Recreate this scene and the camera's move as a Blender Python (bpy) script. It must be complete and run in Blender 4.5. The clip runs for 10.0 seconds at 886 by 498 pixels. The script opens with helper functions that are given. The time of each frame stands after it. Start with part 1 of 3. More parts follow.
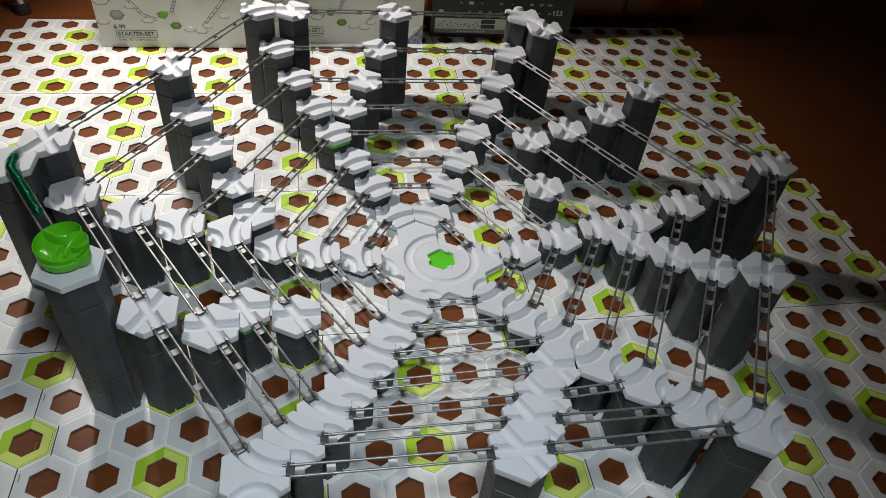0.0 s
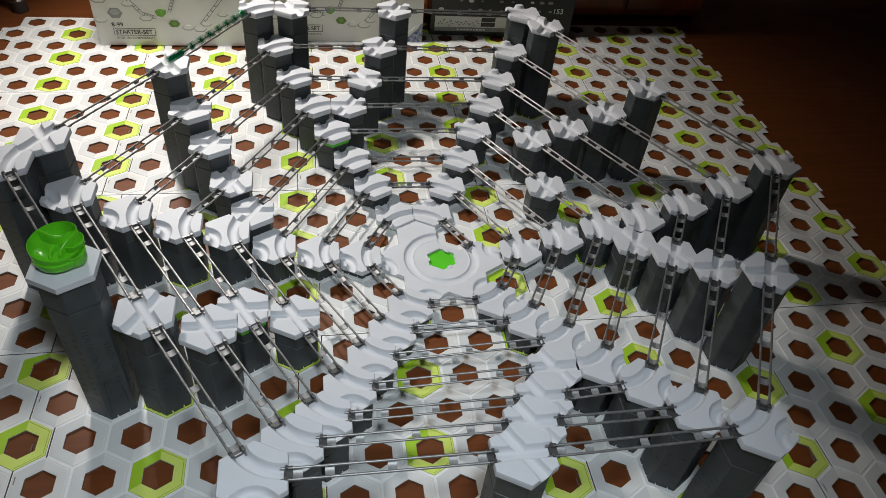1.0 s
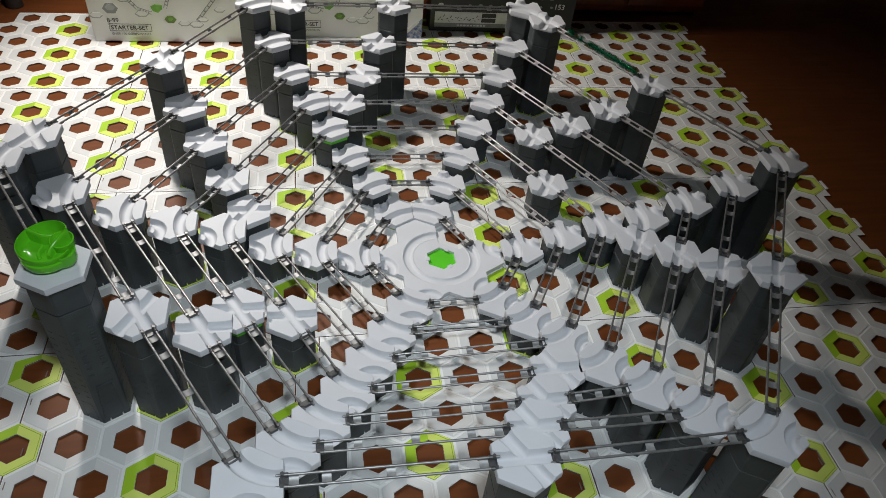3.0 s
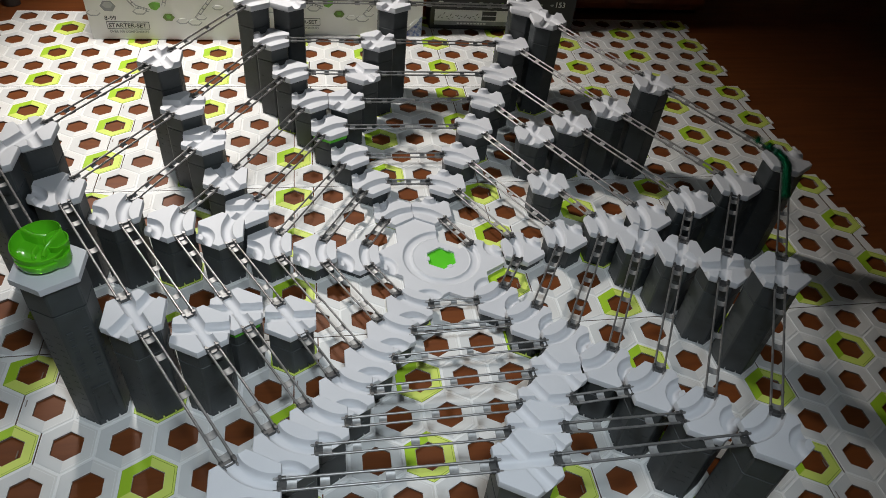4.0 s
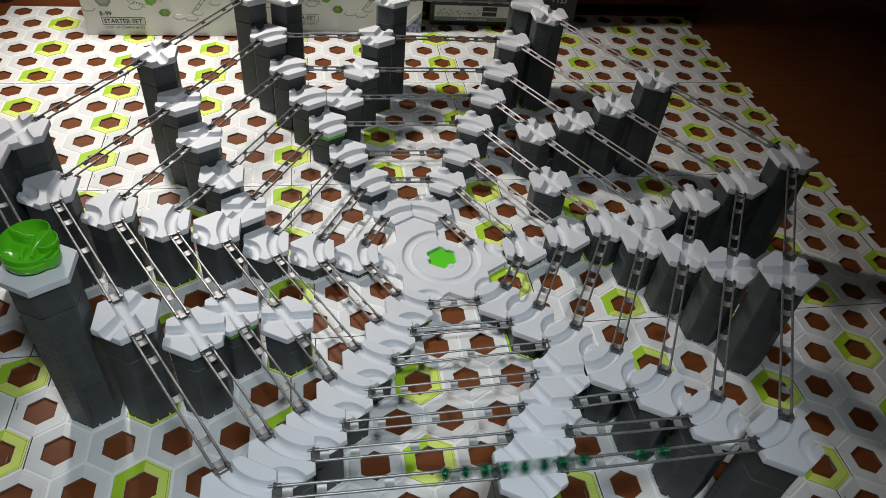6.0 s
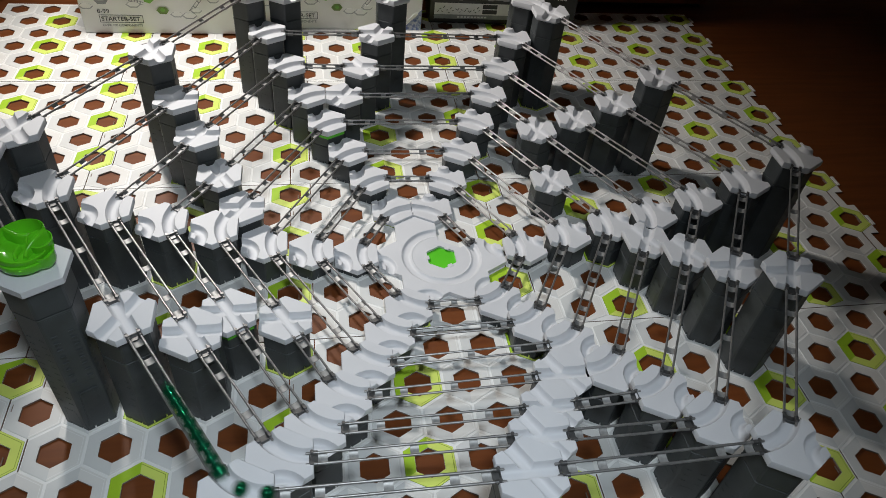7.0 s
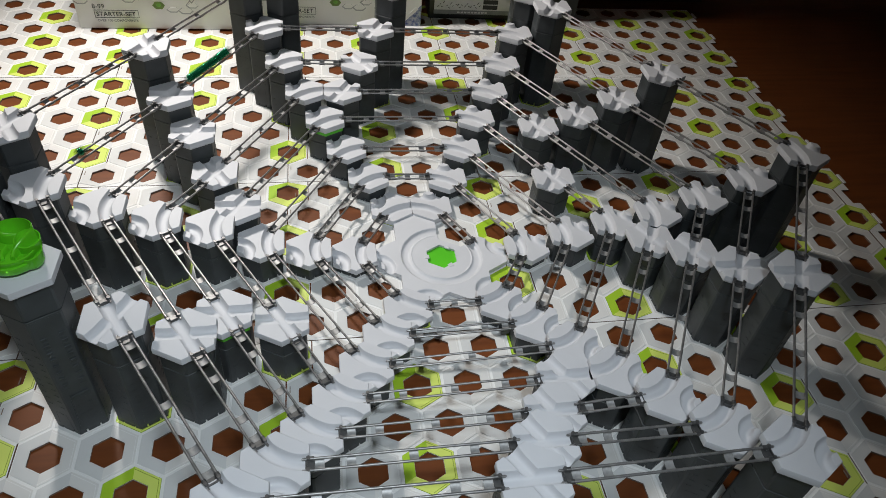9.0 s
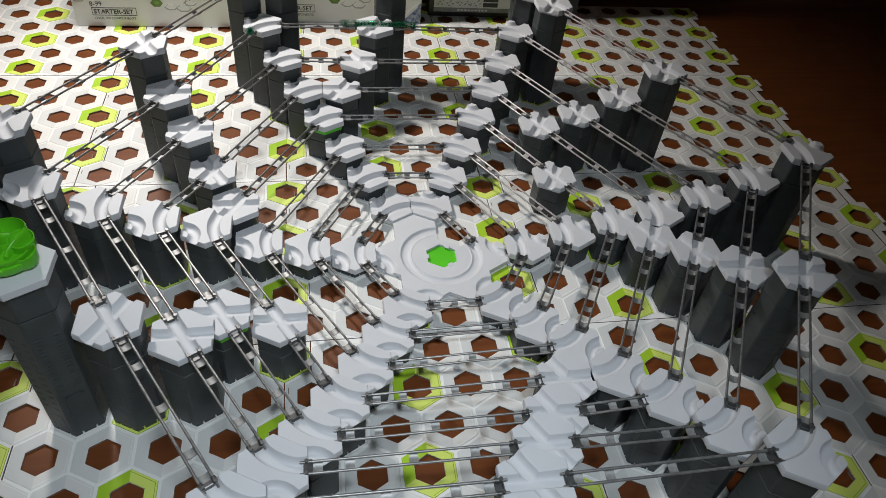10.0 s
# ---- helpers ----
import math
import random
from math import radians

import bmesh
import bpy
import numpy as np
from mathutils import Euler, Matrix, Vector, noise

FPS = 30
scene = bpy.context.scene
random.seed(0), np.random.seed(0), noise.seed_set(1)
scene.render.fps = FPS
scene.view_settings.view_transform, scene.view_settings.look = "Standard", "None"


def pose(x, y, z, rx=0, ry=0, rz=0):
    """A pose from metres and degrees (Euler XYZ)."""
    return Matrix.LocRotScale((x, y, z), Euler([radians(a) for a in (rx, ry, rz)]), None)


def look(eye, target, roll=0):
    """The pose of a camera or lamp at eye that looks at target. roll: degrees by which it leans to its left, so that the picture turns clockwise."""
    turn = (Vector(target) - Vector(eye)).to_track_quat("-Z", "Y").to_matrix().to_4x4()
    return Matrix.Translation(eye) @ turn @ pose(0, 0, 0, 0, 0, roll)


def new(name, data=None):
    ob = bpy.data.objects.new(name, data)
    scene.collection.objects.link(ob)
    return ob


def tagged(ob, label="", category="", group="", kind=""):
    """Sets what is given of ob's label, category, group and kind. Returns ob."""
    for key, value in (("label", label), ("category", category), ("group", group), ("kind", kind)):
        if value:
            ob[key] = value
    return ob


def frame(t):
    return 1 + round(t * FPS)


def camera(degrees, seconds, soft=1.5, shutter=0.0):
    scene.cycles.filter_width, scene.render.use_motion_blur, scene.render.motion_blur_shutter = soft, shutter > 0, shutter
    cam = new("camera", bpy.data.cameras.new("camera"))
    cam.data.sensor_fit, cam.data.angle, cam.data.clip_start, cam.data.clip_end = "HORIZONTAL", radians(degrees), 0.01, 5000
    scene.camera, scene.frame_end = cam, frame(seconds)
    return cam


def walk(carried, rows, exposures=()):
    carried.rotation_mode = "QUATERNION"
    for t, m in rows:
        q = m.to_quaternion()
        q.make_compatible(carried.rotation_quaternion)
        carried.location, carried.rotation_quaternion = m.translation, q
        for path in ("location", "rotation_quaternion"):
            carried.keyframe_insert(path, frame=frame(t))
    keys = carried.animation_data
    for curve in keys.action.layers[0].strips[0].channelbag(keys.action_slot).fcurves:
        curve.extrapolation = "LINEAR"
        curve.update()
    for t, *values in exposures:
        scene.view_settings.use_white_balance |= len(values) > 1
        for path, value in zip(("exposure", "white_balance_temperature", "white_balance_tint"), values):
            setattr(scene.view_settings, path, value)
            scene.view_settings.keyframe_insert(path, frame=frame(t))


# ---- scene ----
cam = camera(65.02, 10.0, soft=0.85, shutter=1.0)
walk(cam, [
    (0.00, pose(-0.1659, -0.7046, 0.6861, 47.414, -4.948, -8.765)),
    (1.25, pose(-0.1643, -0.6961, 0.6797, 47.313, -4.954, -8.772)),
    (2.50, pose(-0.1626, -0.6877, 0.6732, 47.209, -4.961, -8.779)),
    (3.75, pose(-0.1610, -0.6792, 0.6668, 47.100, -4.968, -8.787)),
    (5.00, pose(-0.1593, -0.6706, 0.6603, 46.987, -4.974, -8.794)),
    (6.25, pose(-0.1577, -0.6621, 0.6540, 46.869, -4.981, -8.801)),
    (7.50, pose(-0.1560, -0.6536, 0.6476, 46.747, -4.988, -8.808)),
    (8.75, pose(-0.1544, -0.6451, 0.6413, 46.619, -4.995, -8.816)),
    (10.00, pose(-0.1527, -0.6366, 0.6350, 46.487, -5.002, -8.823)),
])

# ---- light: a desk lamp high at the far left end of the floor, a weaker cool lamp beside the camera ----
P = 0.057                      # pitch of the hexagon grid
ROW = P * math.sqrt(3) / 2     # distance between rows
world = bpy.data.worlds.new("room")
world.use_nodes = True
world.node_tree.nodes["Background"].inputs[0].default_value = (0.55, 0.6, 0.65, 1)
world.node_tree.nodes["Background"].inputs[1].default_value = 0.055
scene.world = world


def lamp(name, kind, place, power, colour, size):
    data = bpy.data.lights.new(name, kind)
    data.energy, data.color = power, colour
    data.shadow_soft_size = size
    ob = new(name, data)
    ob.location = place
    return ob


def spot(name, place, target, power, colour, size, cone, blend):
    ob = lamp(name, "SPOT", place, power, colour, size)
    ob.data.spot_size, ob.data.spot_blend = radians(cone), blend
    ob.matrix_basis = look(place, target)
    return ob


spot("desk_lamp_light", (-9.5 * P, 11.0 * P, 15.5 * P), (-4.1 * P, 7.8 * P, 0), 47.0, (1.0, 0.955, 0.90), 0.058, 92, 0.8)
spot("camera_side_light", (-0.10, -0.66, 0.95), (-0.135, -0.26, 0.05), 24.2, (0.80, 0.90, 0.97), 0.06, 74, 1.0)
scene.view_settings.exposure = 0.0


# ---- materials ----
def material(name, colour, rough=0.5, metal=0.0, vary=0.12, scale=60.0, bump=0.05, fine=900.0, second=None, coat=0.0,
             transmission=0.0, ior=1.5, random_tint=0.0, specular=0.5):
    m = bpy.data.materials.new(name)
    m.use_nodes = True
    nt = m.node_tree
    b = nt.nodes["Principled BSDF"]
    tex = nt.nodes.new("ShaderNodeTexCoord")
    n1 = nt.nodes.new("ShaderNodeTexNoise")
    n1.inputs["Scale"].default_value, n1.inputs["Detail"].default_value = scale, 5.0
    n2 = nt.nodes.new("ShaderNodeTexNoise")
    n2.inputs["Scale"].default_value, n2.inputs["Detail"].default_value = fine, 3.0
    for n in (n1, n2):
        nt.links.new(tex.outputs["Object"], n.inputs["Vector"])
    mix = nt.nodes.new("ShaderNodeMix")
    mix.data_type = "RGBA"
    dark = second or tuple(c * (1 - vary) for c in colour)
    mix.inputs[6].default_value, mix.inputs[7].default_value = (*dark, 1), (*colour, 1)
    ramp = nt.nodes.new("ShaderNodeMapRange")
    ramp.inputs[1].default_value, ramp.inputs[2].default_value = 0.35, 0.65
    nt.links.new(n1.outputs["Fac"], ramp.inputs[0])
    nt.links.new(ramp.outputs[0], mix.inputs[0])
    last = mix.outputs[2]
    if random_tint:
        info = nt.nodes.new("ShaderNodeObjectInfo")
        rng = nt.nodes.new("ShaderNodeMapRange")
        rng.inputs[3].default_value, rng.inputs[4].default_value = 1 - random_tint, 1.0
        hsv = nt.nodes.new("ShaderNodeHueSaturation")
        nt.links.new(info.outputs["Random"], rng.inputs[0])
        nt.links.new(rng.outputs[0], hsv.inputs["Value"])
        nt.links.new(last, hsv.inputs["Color"])
        last = hsv.outputs[0]
    nt.links.new(last, b.inputs["Base Color"])
    rr = nt.nodes.new("ShaderNodeMapRange")
    rr.inputs[3].default_value, rr.inputs[4].default_value = rough * 0.85, min(1, rough * 1.15)
    nt.links.new(n1.outputs["Fac"], rr.inputs[0])
    nt.links.new(rr.outputs[0], b.inputs["Roughness"])
    b.inputs["Metallic"].default_value = metal
    b.inputs["Coat Weight"].default_value = coat
    b.inputs["Transmission Weight"].default_value = transmission
    b.inputs["IOR"].default_value = ior
    b.inputs["Specular IOR Level"].default_value = specular
    if bump:
        bp = nt.nodes.new("ShaderNodeBump")
        bp.inputs["Strength"].default_value, bp.inputs["Distance"].default_value = bump, 0.001
        nt.links.new(n2.outputs["Fac"], bp.inputs["Height"])
        nt.links.new(bp.outputs[0], b.inputs["Normal"])
    return m


WHITE = material("white_plastic", (0.615, 0.62, 0.648), 0.52, vary=0.04, scale=25, bump=0.03, random_tint=0.05)
BLACK = material("black_plastic", (0.055, 0.063, 0.067), 0.48, vary=0.3, scale=40, bump=0.08, random_tint=0.25)
STEEL = material("rail_steel", (0.40, 0.39, 0.385), 0.40, metal=0.72, vary=0.3, scale=120, bump=0.04)
CLIP = material("clip_steel", (0.39, 0.385, 0.38), 0.5, metal=0.5, vary=0.35, scale=150, bump=0.04)
CLIP_DARK = material("dark_clip_steel", (0.18, 0.178, 0.177), 0.42, metal=0.75, vary=0.35, scale=150, bump=0.04)
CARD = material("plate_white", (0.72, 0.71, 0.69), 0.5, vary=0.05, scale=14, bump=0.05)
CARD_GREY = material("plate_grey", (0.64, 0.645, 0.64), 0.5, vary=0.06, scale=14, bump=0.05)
CARD_LINE = material("plate_line", (0.80, 0.80, 0.79), 0.45, vary=0.04, scale=20, bump=0.03)
CARD_EDGE = material("plate_edge", (0.24, 0.18, 0.145), 0.7, vary=0.3, scale=60, bump=0.1)
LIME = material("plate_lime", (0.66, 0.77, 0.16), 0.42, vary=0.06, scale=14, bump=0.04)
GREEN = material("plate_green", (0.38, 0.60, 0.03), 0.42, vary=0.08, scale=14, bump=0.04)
LIME_EDGE = material("plate_lime_edge", (0.25, 0.38, 0.02), 0.5, vary=0.1, scale=14, bump=0.04)
INSERT = material("green_insert", (0.10, 0.55, 0.02), 0.35, vary=0.1, scale=20, bump=0.03)
CUP = material("cup_green", (0.15, 0.68, 0.022), 0.16, vary=0.08, scale=15, bump=0.01, transmission=0.3, ior=1.42, specular=0.4)
MARBLE = material("marble_green", (0.008, 0.21, 0.09), 0.13, metal=0.85, vary=0.3, scale=200, bump=0.0)
BOX_WHITE = material("box_print_white", (0.82, 0.825, 0.79), 0.45, vary=0.08, scale=9, bump=0.04)
BOX_BLACK = material("box_print_black", (0.020, 0.022, 0.024), 0.35, vary=0.3, scale=12, bump=0.04)
INK = material("ink_dark", (0.05, 0.055, 0.06), 0.5, vary=0.2, scale=40, bump=0.0)
INK_GREY = material("ink_grey", (0.30, 0.32, 0.32), 0.5, vary=0.2, scale=60, bump=0.0)
INK_MID = material("ink_mid", (0.46, 0.48, 0.47), 0.5, vary=0.2, scale=80, bump=0.0)
INK_OLIVE = material("ink_olive", (0.16, 0.26, 0.05), 0.5, vary=0.3, scale=90, bump=0.0)
INK_WHITE = material("ink_white", (0.80, 0.81, 0.79), 0.5, vary=0.1, scale=60, bump=0.0)
INK_GREEN = material("ink_green", (0.20, 0.50, 0.06), 0.45, vary=0.35, scale=90, bump=0.0)
INK_BLUE = material("ink_blue", (0.05, 0.09, 0.28), 0.45, second=(0.45, 0.48, 0.55), scale=160, bump=0.0)
WALL = material("wall_paint", (0.76, 0.74, 0.70), 0.7, vary=0.06, scale=5, bump=0.1, fine=300)
CEILING = material("ceiling_paint", (0.75, 0.75, 0.74), 0.8, vary=0.04, scale=4, bump=0.05)
CHROME = material("chrome", (0.55, 0.54, 0.52), 0.2, metal=1.0, vary=0.2, scale=30, bump=0.0)
RUBBER = material("dark_rubber", (0.05, 0.04, 0.035), 0.6, vary=0.2, scale=60, bump=0.1)


def wood_material():
    m = bpy.data.materials.new("floor_wood")
    m.use_nodes = True
    nt = m.node_tree
    b = nt.nodes["Principled BSDF"]
    tex = nt.nodes.new("ShaderNodeTexCoord")
    mp = nt.nodes.new("ShaderNodeMapping")
    mp.inputs["Scale"].default_value = (1.5, 22.0, 1.0)
    n1 = nt.nodes.new("ShaderNodeTexNoise")
    n1.inputs["Scale"].default_value, n1.inputs["Detail"].default_value = 4.0, 8.0
    n2 = nt.nodes.new("ShaderNodeTexNoise")
    n2.inputs["Scale"].default_value, n2.inputs["Detail"].default_value = 2.2, 4.0
    nt.links.new(tex.outputs["Object"], mp.inputs[0])
    nt.links.new(mp.outputs[0], n1.inputs["Vector"])
    nt.links.new(tex.outputs["Object"], n2.inputs["Vector"])
    ramp = nt.nodes.new("ShaderNodeValToRGB")
    ramp.color_ramp.elements[0].color, ramp.color_ramp.elements[0].position = (0.125, 0.034, 0.009, 1), 0.2
    ramp.color_ramp.elements[1].color, ramp.color_ramp.elements[1].position = (0.225, 0.066, 0.015, 1), 0.8
    nt.links.new(n1.outputs["Fac"], ramp.inputs[0])
    mix = nt.nodes.new("ShaderNodeMix")
    mix.data_type, mix.blend_type = "RGBA", "MULTIPLY"
    mix.inputs[0].default_value = 0.35
    nt.links.new(ramp.outputs[0], mix.inputs[6])
    nt.links.new(n2.outputs["Fac"], mix.inputs[7])
    nt.links.new(mix.outputs[2], b.inputs["Base Color"])
    b.inputs["Roughness"].default_value = 0.45
    b.inputs["Specular IOR Level"].default_value = 0.35
    bp = nt.nodes.new("ShaderNodeBump")
    bp.inputs["Strength"].default_value, bp.inputs["Distance"].default_value = 0.15, 0.001
    nt.links.new(n1.outputs["Fac"], bp.inputs["Height"])
    nt.links.new(bp.outputs[0], b.inputs["Normal"])
    return m


WOOD = wood_material()
VARNISH = material("cabinet_varnish", (0.34, 0.07, 0.025), 0.3, vary=0.45, scale=18, bump=0.05, coat=0.3)


# ---- mesh helpers ----
def finish(bm, name, *mats, smooth=0.0):
    bmesh.ops.recalc_face_normals(bm, faces=bm.faces)
    me = bpy.data.meshes.new(name)
    bm.to_mesh(me)
    bm.free()
    for m in mats:
        me.materials.append(m)
    if smooth:
        for p in me.polygons:
            p.use_smooth = True
        me.set_sharp_from_angle(angle=radians(smooth))
    return me


def mesh_part(name, me, parent, label="", m=None):
    ob = new(name, me)
    ob.parent = parent
    if m is not None:
        ob.matrix_basis = m
    return tagged(ob, label) if label else ob


def part(name, bm, mat, parent, label="", smooth=0.0):
    return mesh_part(name, finish(bm, name, mat, smooth=smooth), parent, label)


def add_box(bm, x0, x1, y0, y1, z0, z1, bevel=0.0):
    g = bmesh.ops.create_cube(bm, size=1)
    bmesh.ops.scale(bm, vec=(x1 - x0, y1 - y0, z1 - z0), verts=g["verts"])
    bmesh.ops.translate(bm, vec=((x0 + x1) / 2, (y0 + y1) / 2, (z0 + z1) / 2), verts=g["verts"])
    if bevel:
        es = list({e for v in g["verts"] for e in v.link_edges})
        bmesh.ops.bevel(bm, geom=es, offset=bevel, segments=2, affect="EDGES", profile=0.5)


def add_rod(bm, a, b, r, n=8):
    a, b = Vector(a), Vector(b)
    q = (b - a).to_track_quat("Z", "Y").to_matrix()
    rings = []
    for c in (a, b):
        rings.append([bm.verts.new(c + q @ Vector((r * math.cos(2 * math.pi * k / n), r * math.sin(2 * math.pi * k / n), 0))) for k in range(n)])
    for k in range(n):
        bm.faces.new((rings[0][k], rings[0][(k + 1) % n], rings[1][(k + 1) % n], rings[1][k]))
    bm.faces.new(rings[0][::-1])
    bm.faces.new(rings[1])


def loft(bm, loops, close_bottom=True, close_top=True):
    """Joins loops of points of equal count with quads."""
    vs = [[bm.verts.new(p) for p in lp] for lp in loops]
    n = len(vs[0])
    for a, b in zip(vs, vs[1:]):
        for k in range(n):
            bm.faces.new((a[k], a[(k + 1) % n], b[(k + 1) % n], b[k]))
    if close_bottom:
        bm.faces.new(vs[0][::-1])
    if close_top:
        bm.faces.new(vs[-1])
    return vs


def hexagon(apothem, z=0.0, turn=30.0, corner=0.0):
    """Points of a hexagon whose sides face 0, 60, 120 ... degrees, its corners cut by a share if asked for."""
    r = apothem / math.cos(radians(30))
    pts = [Vector((r * math.cos(radians(turn + 60 * k)), r * math.sin(radians(turn + 60 * k)), z)) for k in range(6)]
    if not corner:
        return pts
    out = []
    for k in range(6):
        out += [pts[k].lerp(pts[k - 1], corner), pts[k].lerp(pts[(k + 1) % 6], corner)]
    return out


def at(i, j, z=0.0):
    return Vector(((i + j / 2) * P, j * ROW, z * P))


# ---- setting: floor, walls, ceiling ----
def structure(name, bm, mat, label):
    return tagged(new(name, finish(bm, name, mat)), label, name.split("_")[0], kind="structure")


PLATE_T = 0.0023
# the west wall is unseen; both are set close to bounce lamp light
NORTH, WEST = 1.3, -1.15
bm = bmesh.new()
add_box(bm, WEST, 2.2, -2.4, NORTH, -0.10, -PLATE_T)
structure("floor", bm, WOOD, "reddish-brown wooden floor with a satin varnish")
bm = bmesh.new()
add_box(bm, WEST, 2.2, NORTH, NORTH + 0.1, -0.10, 2.5)
structure("wall_north", bm, WALL, "off-white painted wall behind the boxes")
bm = bmesh.new()
add_box(bm, WEST, 2.2, -2.5, -2.4, -0.1, 2.5)
structure("wall_south", bm, WALL, "plain painted wall out of view, added to close the room and bounce light")
bm = bmesh.new()
add_box(bm, WEST - 0.1, WEST, -2.5, NORTH + 0.1, -0.1, 2.5)
structure("wall_west", bm, WALL, "plain painted wall out of view, added to close the room and bounce light")
bm = bmesh.new()
add_box(bm, 2.2, 2.3, -2.5, NORTH + 0.1, -0.1, 2.5)
structure("wall_east", bm, WALL, "plain painted wall out of view, added to close the room and bounce light")
bm = bmesh.new()
add_box(bm, WEST - 0.1, 2.3, -2.5, NORTH + 0.1, 2.5, 2.6)
structure("ceiling", bm, CEILING, "plain white ceiling")

# ---- base plates: five columns and six rows of cells each, with hexagonal holes ----
HOLE = 0.262


FIELDS = {}


def field_mesh(green, end):
    """A raised hexagonal field round a hole; the sides towards the left are printed in a darker tone. end: cut straight at a plate's edge."""
    if (green, end) not in FIELDS:
        bm = bmesh.new()
        size, lim = (0.468 if green else 0.478) * P, ROW / 2 - 0.0009
        loops = []
        for a, z in ((size, 0.0), (size - 0.0004, 0.0005), (size - 0.0021, 0.0005), (size - 0.0027, 0.0005), ((HOLE + 0.006) * P, 0.0005), ((HOLE + 0.003) * P, 0.0001)):
            lp = hexagon(a, z)
            for p in lp:
                if end > 0:
                    p.y = min(p.y, lim)
                elif end < 0:
                    p.y = max(p.y, -lim)
            loops.append(lp)
        loft(bm, loops, False, False)
        bm.faces.ensure_lookup_table()
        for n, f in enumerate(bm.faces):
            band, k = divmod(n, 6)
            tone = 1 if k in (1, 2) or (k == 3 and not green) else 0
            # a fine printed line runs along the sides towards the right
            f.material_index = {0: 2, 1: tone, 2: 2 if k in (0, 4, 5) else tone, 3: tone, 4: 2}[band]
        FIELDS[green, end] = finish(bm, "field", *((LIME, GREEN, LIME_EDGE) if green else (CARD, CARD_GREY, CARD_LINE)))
    return FIELDS[green, end]


slot = bmesh.new()
add_box(slot, -0.0005, 0.0005, -0.075 * P, 0.075 * P, -0.0004, 0.0007)
SLOT = finish(slot, "slot", CARD_EDGE)


tab = bmesh.new()
add_box(tab, 0, 0.085 * P, -0.2 * P, 0.2 * P, -PLATE_T, -0.0003, 0.0005)
TAB = finish(tab, "tab", CARD_LINE)


def base_plate(a, b):
    """The plate in column a and band b of plates."""
    thing = new("base_plate")
    rows = range(-8 + 6 * b, -2 + 6 * b)
    cells = []
    for j in rows:
        x_left = 5 * a + (1.5 if j % 2 == 0 else 2.0)
        for k in range(5):
            x = x_left + 0.5 + k
            cells.append((round(x - j / 2), j, x))
    low, high = (rows[0] - 0.5) * ROW + 0.0006, (rows[-1] + 0.5) * ROW - 0.0006
    panel = bmesh.new()
    for n, (i, j, x) in enumerate(cells):
        c = Vector((x * P, j * ROW, 0))
        hole = [c + p for p in hexagon(HOLE * P)]
        col, row = n % 5, n // 5
        xl, xr = c.x - P / 2 + (0.0007 if col == 0 else 0), c.x + P / 2 - (0.0007 if col == 4 else 0)
        yb, yt = max(low, c.y - ROW / 2), min(high, c.y + ROW / 2)
        outer = [Vector((xr, yt, 0)), Vector((c.x, yt, 0)), Vector((xl, yt, 0)), Vector((xl, yb, 0)), Vector((c.x, yb, 0)), Vector((xr, yb, 0))]
        vt = [panel.verts.new(p) for p in outer]
        vi = [panel.verts.new(p) for p in hole]
        vb = [panel.verts.new(p - Vector((0, 0, PLATE_T))) for p in hole]
        for k in range(6):
            l = (k + 1) % 6
            panel.faces.new((vt[k], vt[l], vi[l], vi[k])).material_index = 0
            panel.faces.new((vi[k], vi[l], vb[l], vb[k])).material_index = 1
        if a == 1 and col == 4 and j % 2:
            # at the free edge the tongues are longer than a row
            for y0, y1 in ((c.y - 0.58 * P, c.y - ROW / 2 - 0.00004), (c.y + ROW / 2 + 0.00004, c.y + 0.58 * P)):
                if low < y0 and y1 < high:
                    panel.faces.new([panel.verts.new(p) for p in ((c.x + 0.03 * P, y0, 0), (xr, y0, 0), (xr, y1, 0), (c.x + 0.03 * P, y1, 0))]).material_index = 0
            if j < rows[-1]:
                y0, y1 = c.y + 0.58 * P + 0.00004, c.y + 2 * ROW - 0.58 * P - 0.00004
                panel.faces.new([panel.verts.new(p) for p in ((c.x + 0.03 * P, y0, 0), (c.x + 0.27 * P, y0, 0), (c.x + 0.24 * P, y1, 0), (c.x + 0.03 * P, y1, 0))]).material_index = 0
    bmesh.ops.remove_doubles(panel, verts=panel.verts, dist=0.00002)
    rim = [e for e in panel.edges if e.is_boundary and e.verts[0].co.z > -0.001 and e.verts[1].co.z > -0.001]
    g = bmesh.ops.extrude_edge_only(panel, edges=rim)
    for v in g["geom"]:
        if isinstance(v, bmesh.types.BMVert):
            v.co.z = -PLATE_T
        elif isinstance(v, bmesh.types.BMFace):
            v.material_index = 1
    mesh_part("panel", finish(panel, "panel", CARD_LINE, CARD_EDGE), thing)
    for n, (i, j, x) in enumerate(cells):
        end = -1 if n < 5 else (1 if n >= 25 else 0)
        if (2 * i + j) % 5 == 3:
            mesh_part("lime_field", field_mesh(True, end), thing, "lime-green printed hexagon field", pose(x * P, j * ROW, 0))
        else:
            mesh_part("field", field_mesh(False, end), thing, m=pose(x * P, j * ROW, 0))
    if a == 1:
        for j in rows:
            if j % 2:
                mesh_part("tab", TAB, thing, m=pose((5 * a + 7.05) * P, (j - 0.05) * ROW, 0))
    for k in range(3):
        x = 5 * a + 1.5 + 0.075
        mesh_part("slot", SLOT, thing, m=pose(x * P, (rows[2 * k] + 0.15) * ROW, 0))
        mesh_part("slot", SLOT, thing, m=pose((x + 4.62 + 0.5) * P, (rows[2 * k + 1] - 0.1) * ROW, 0))
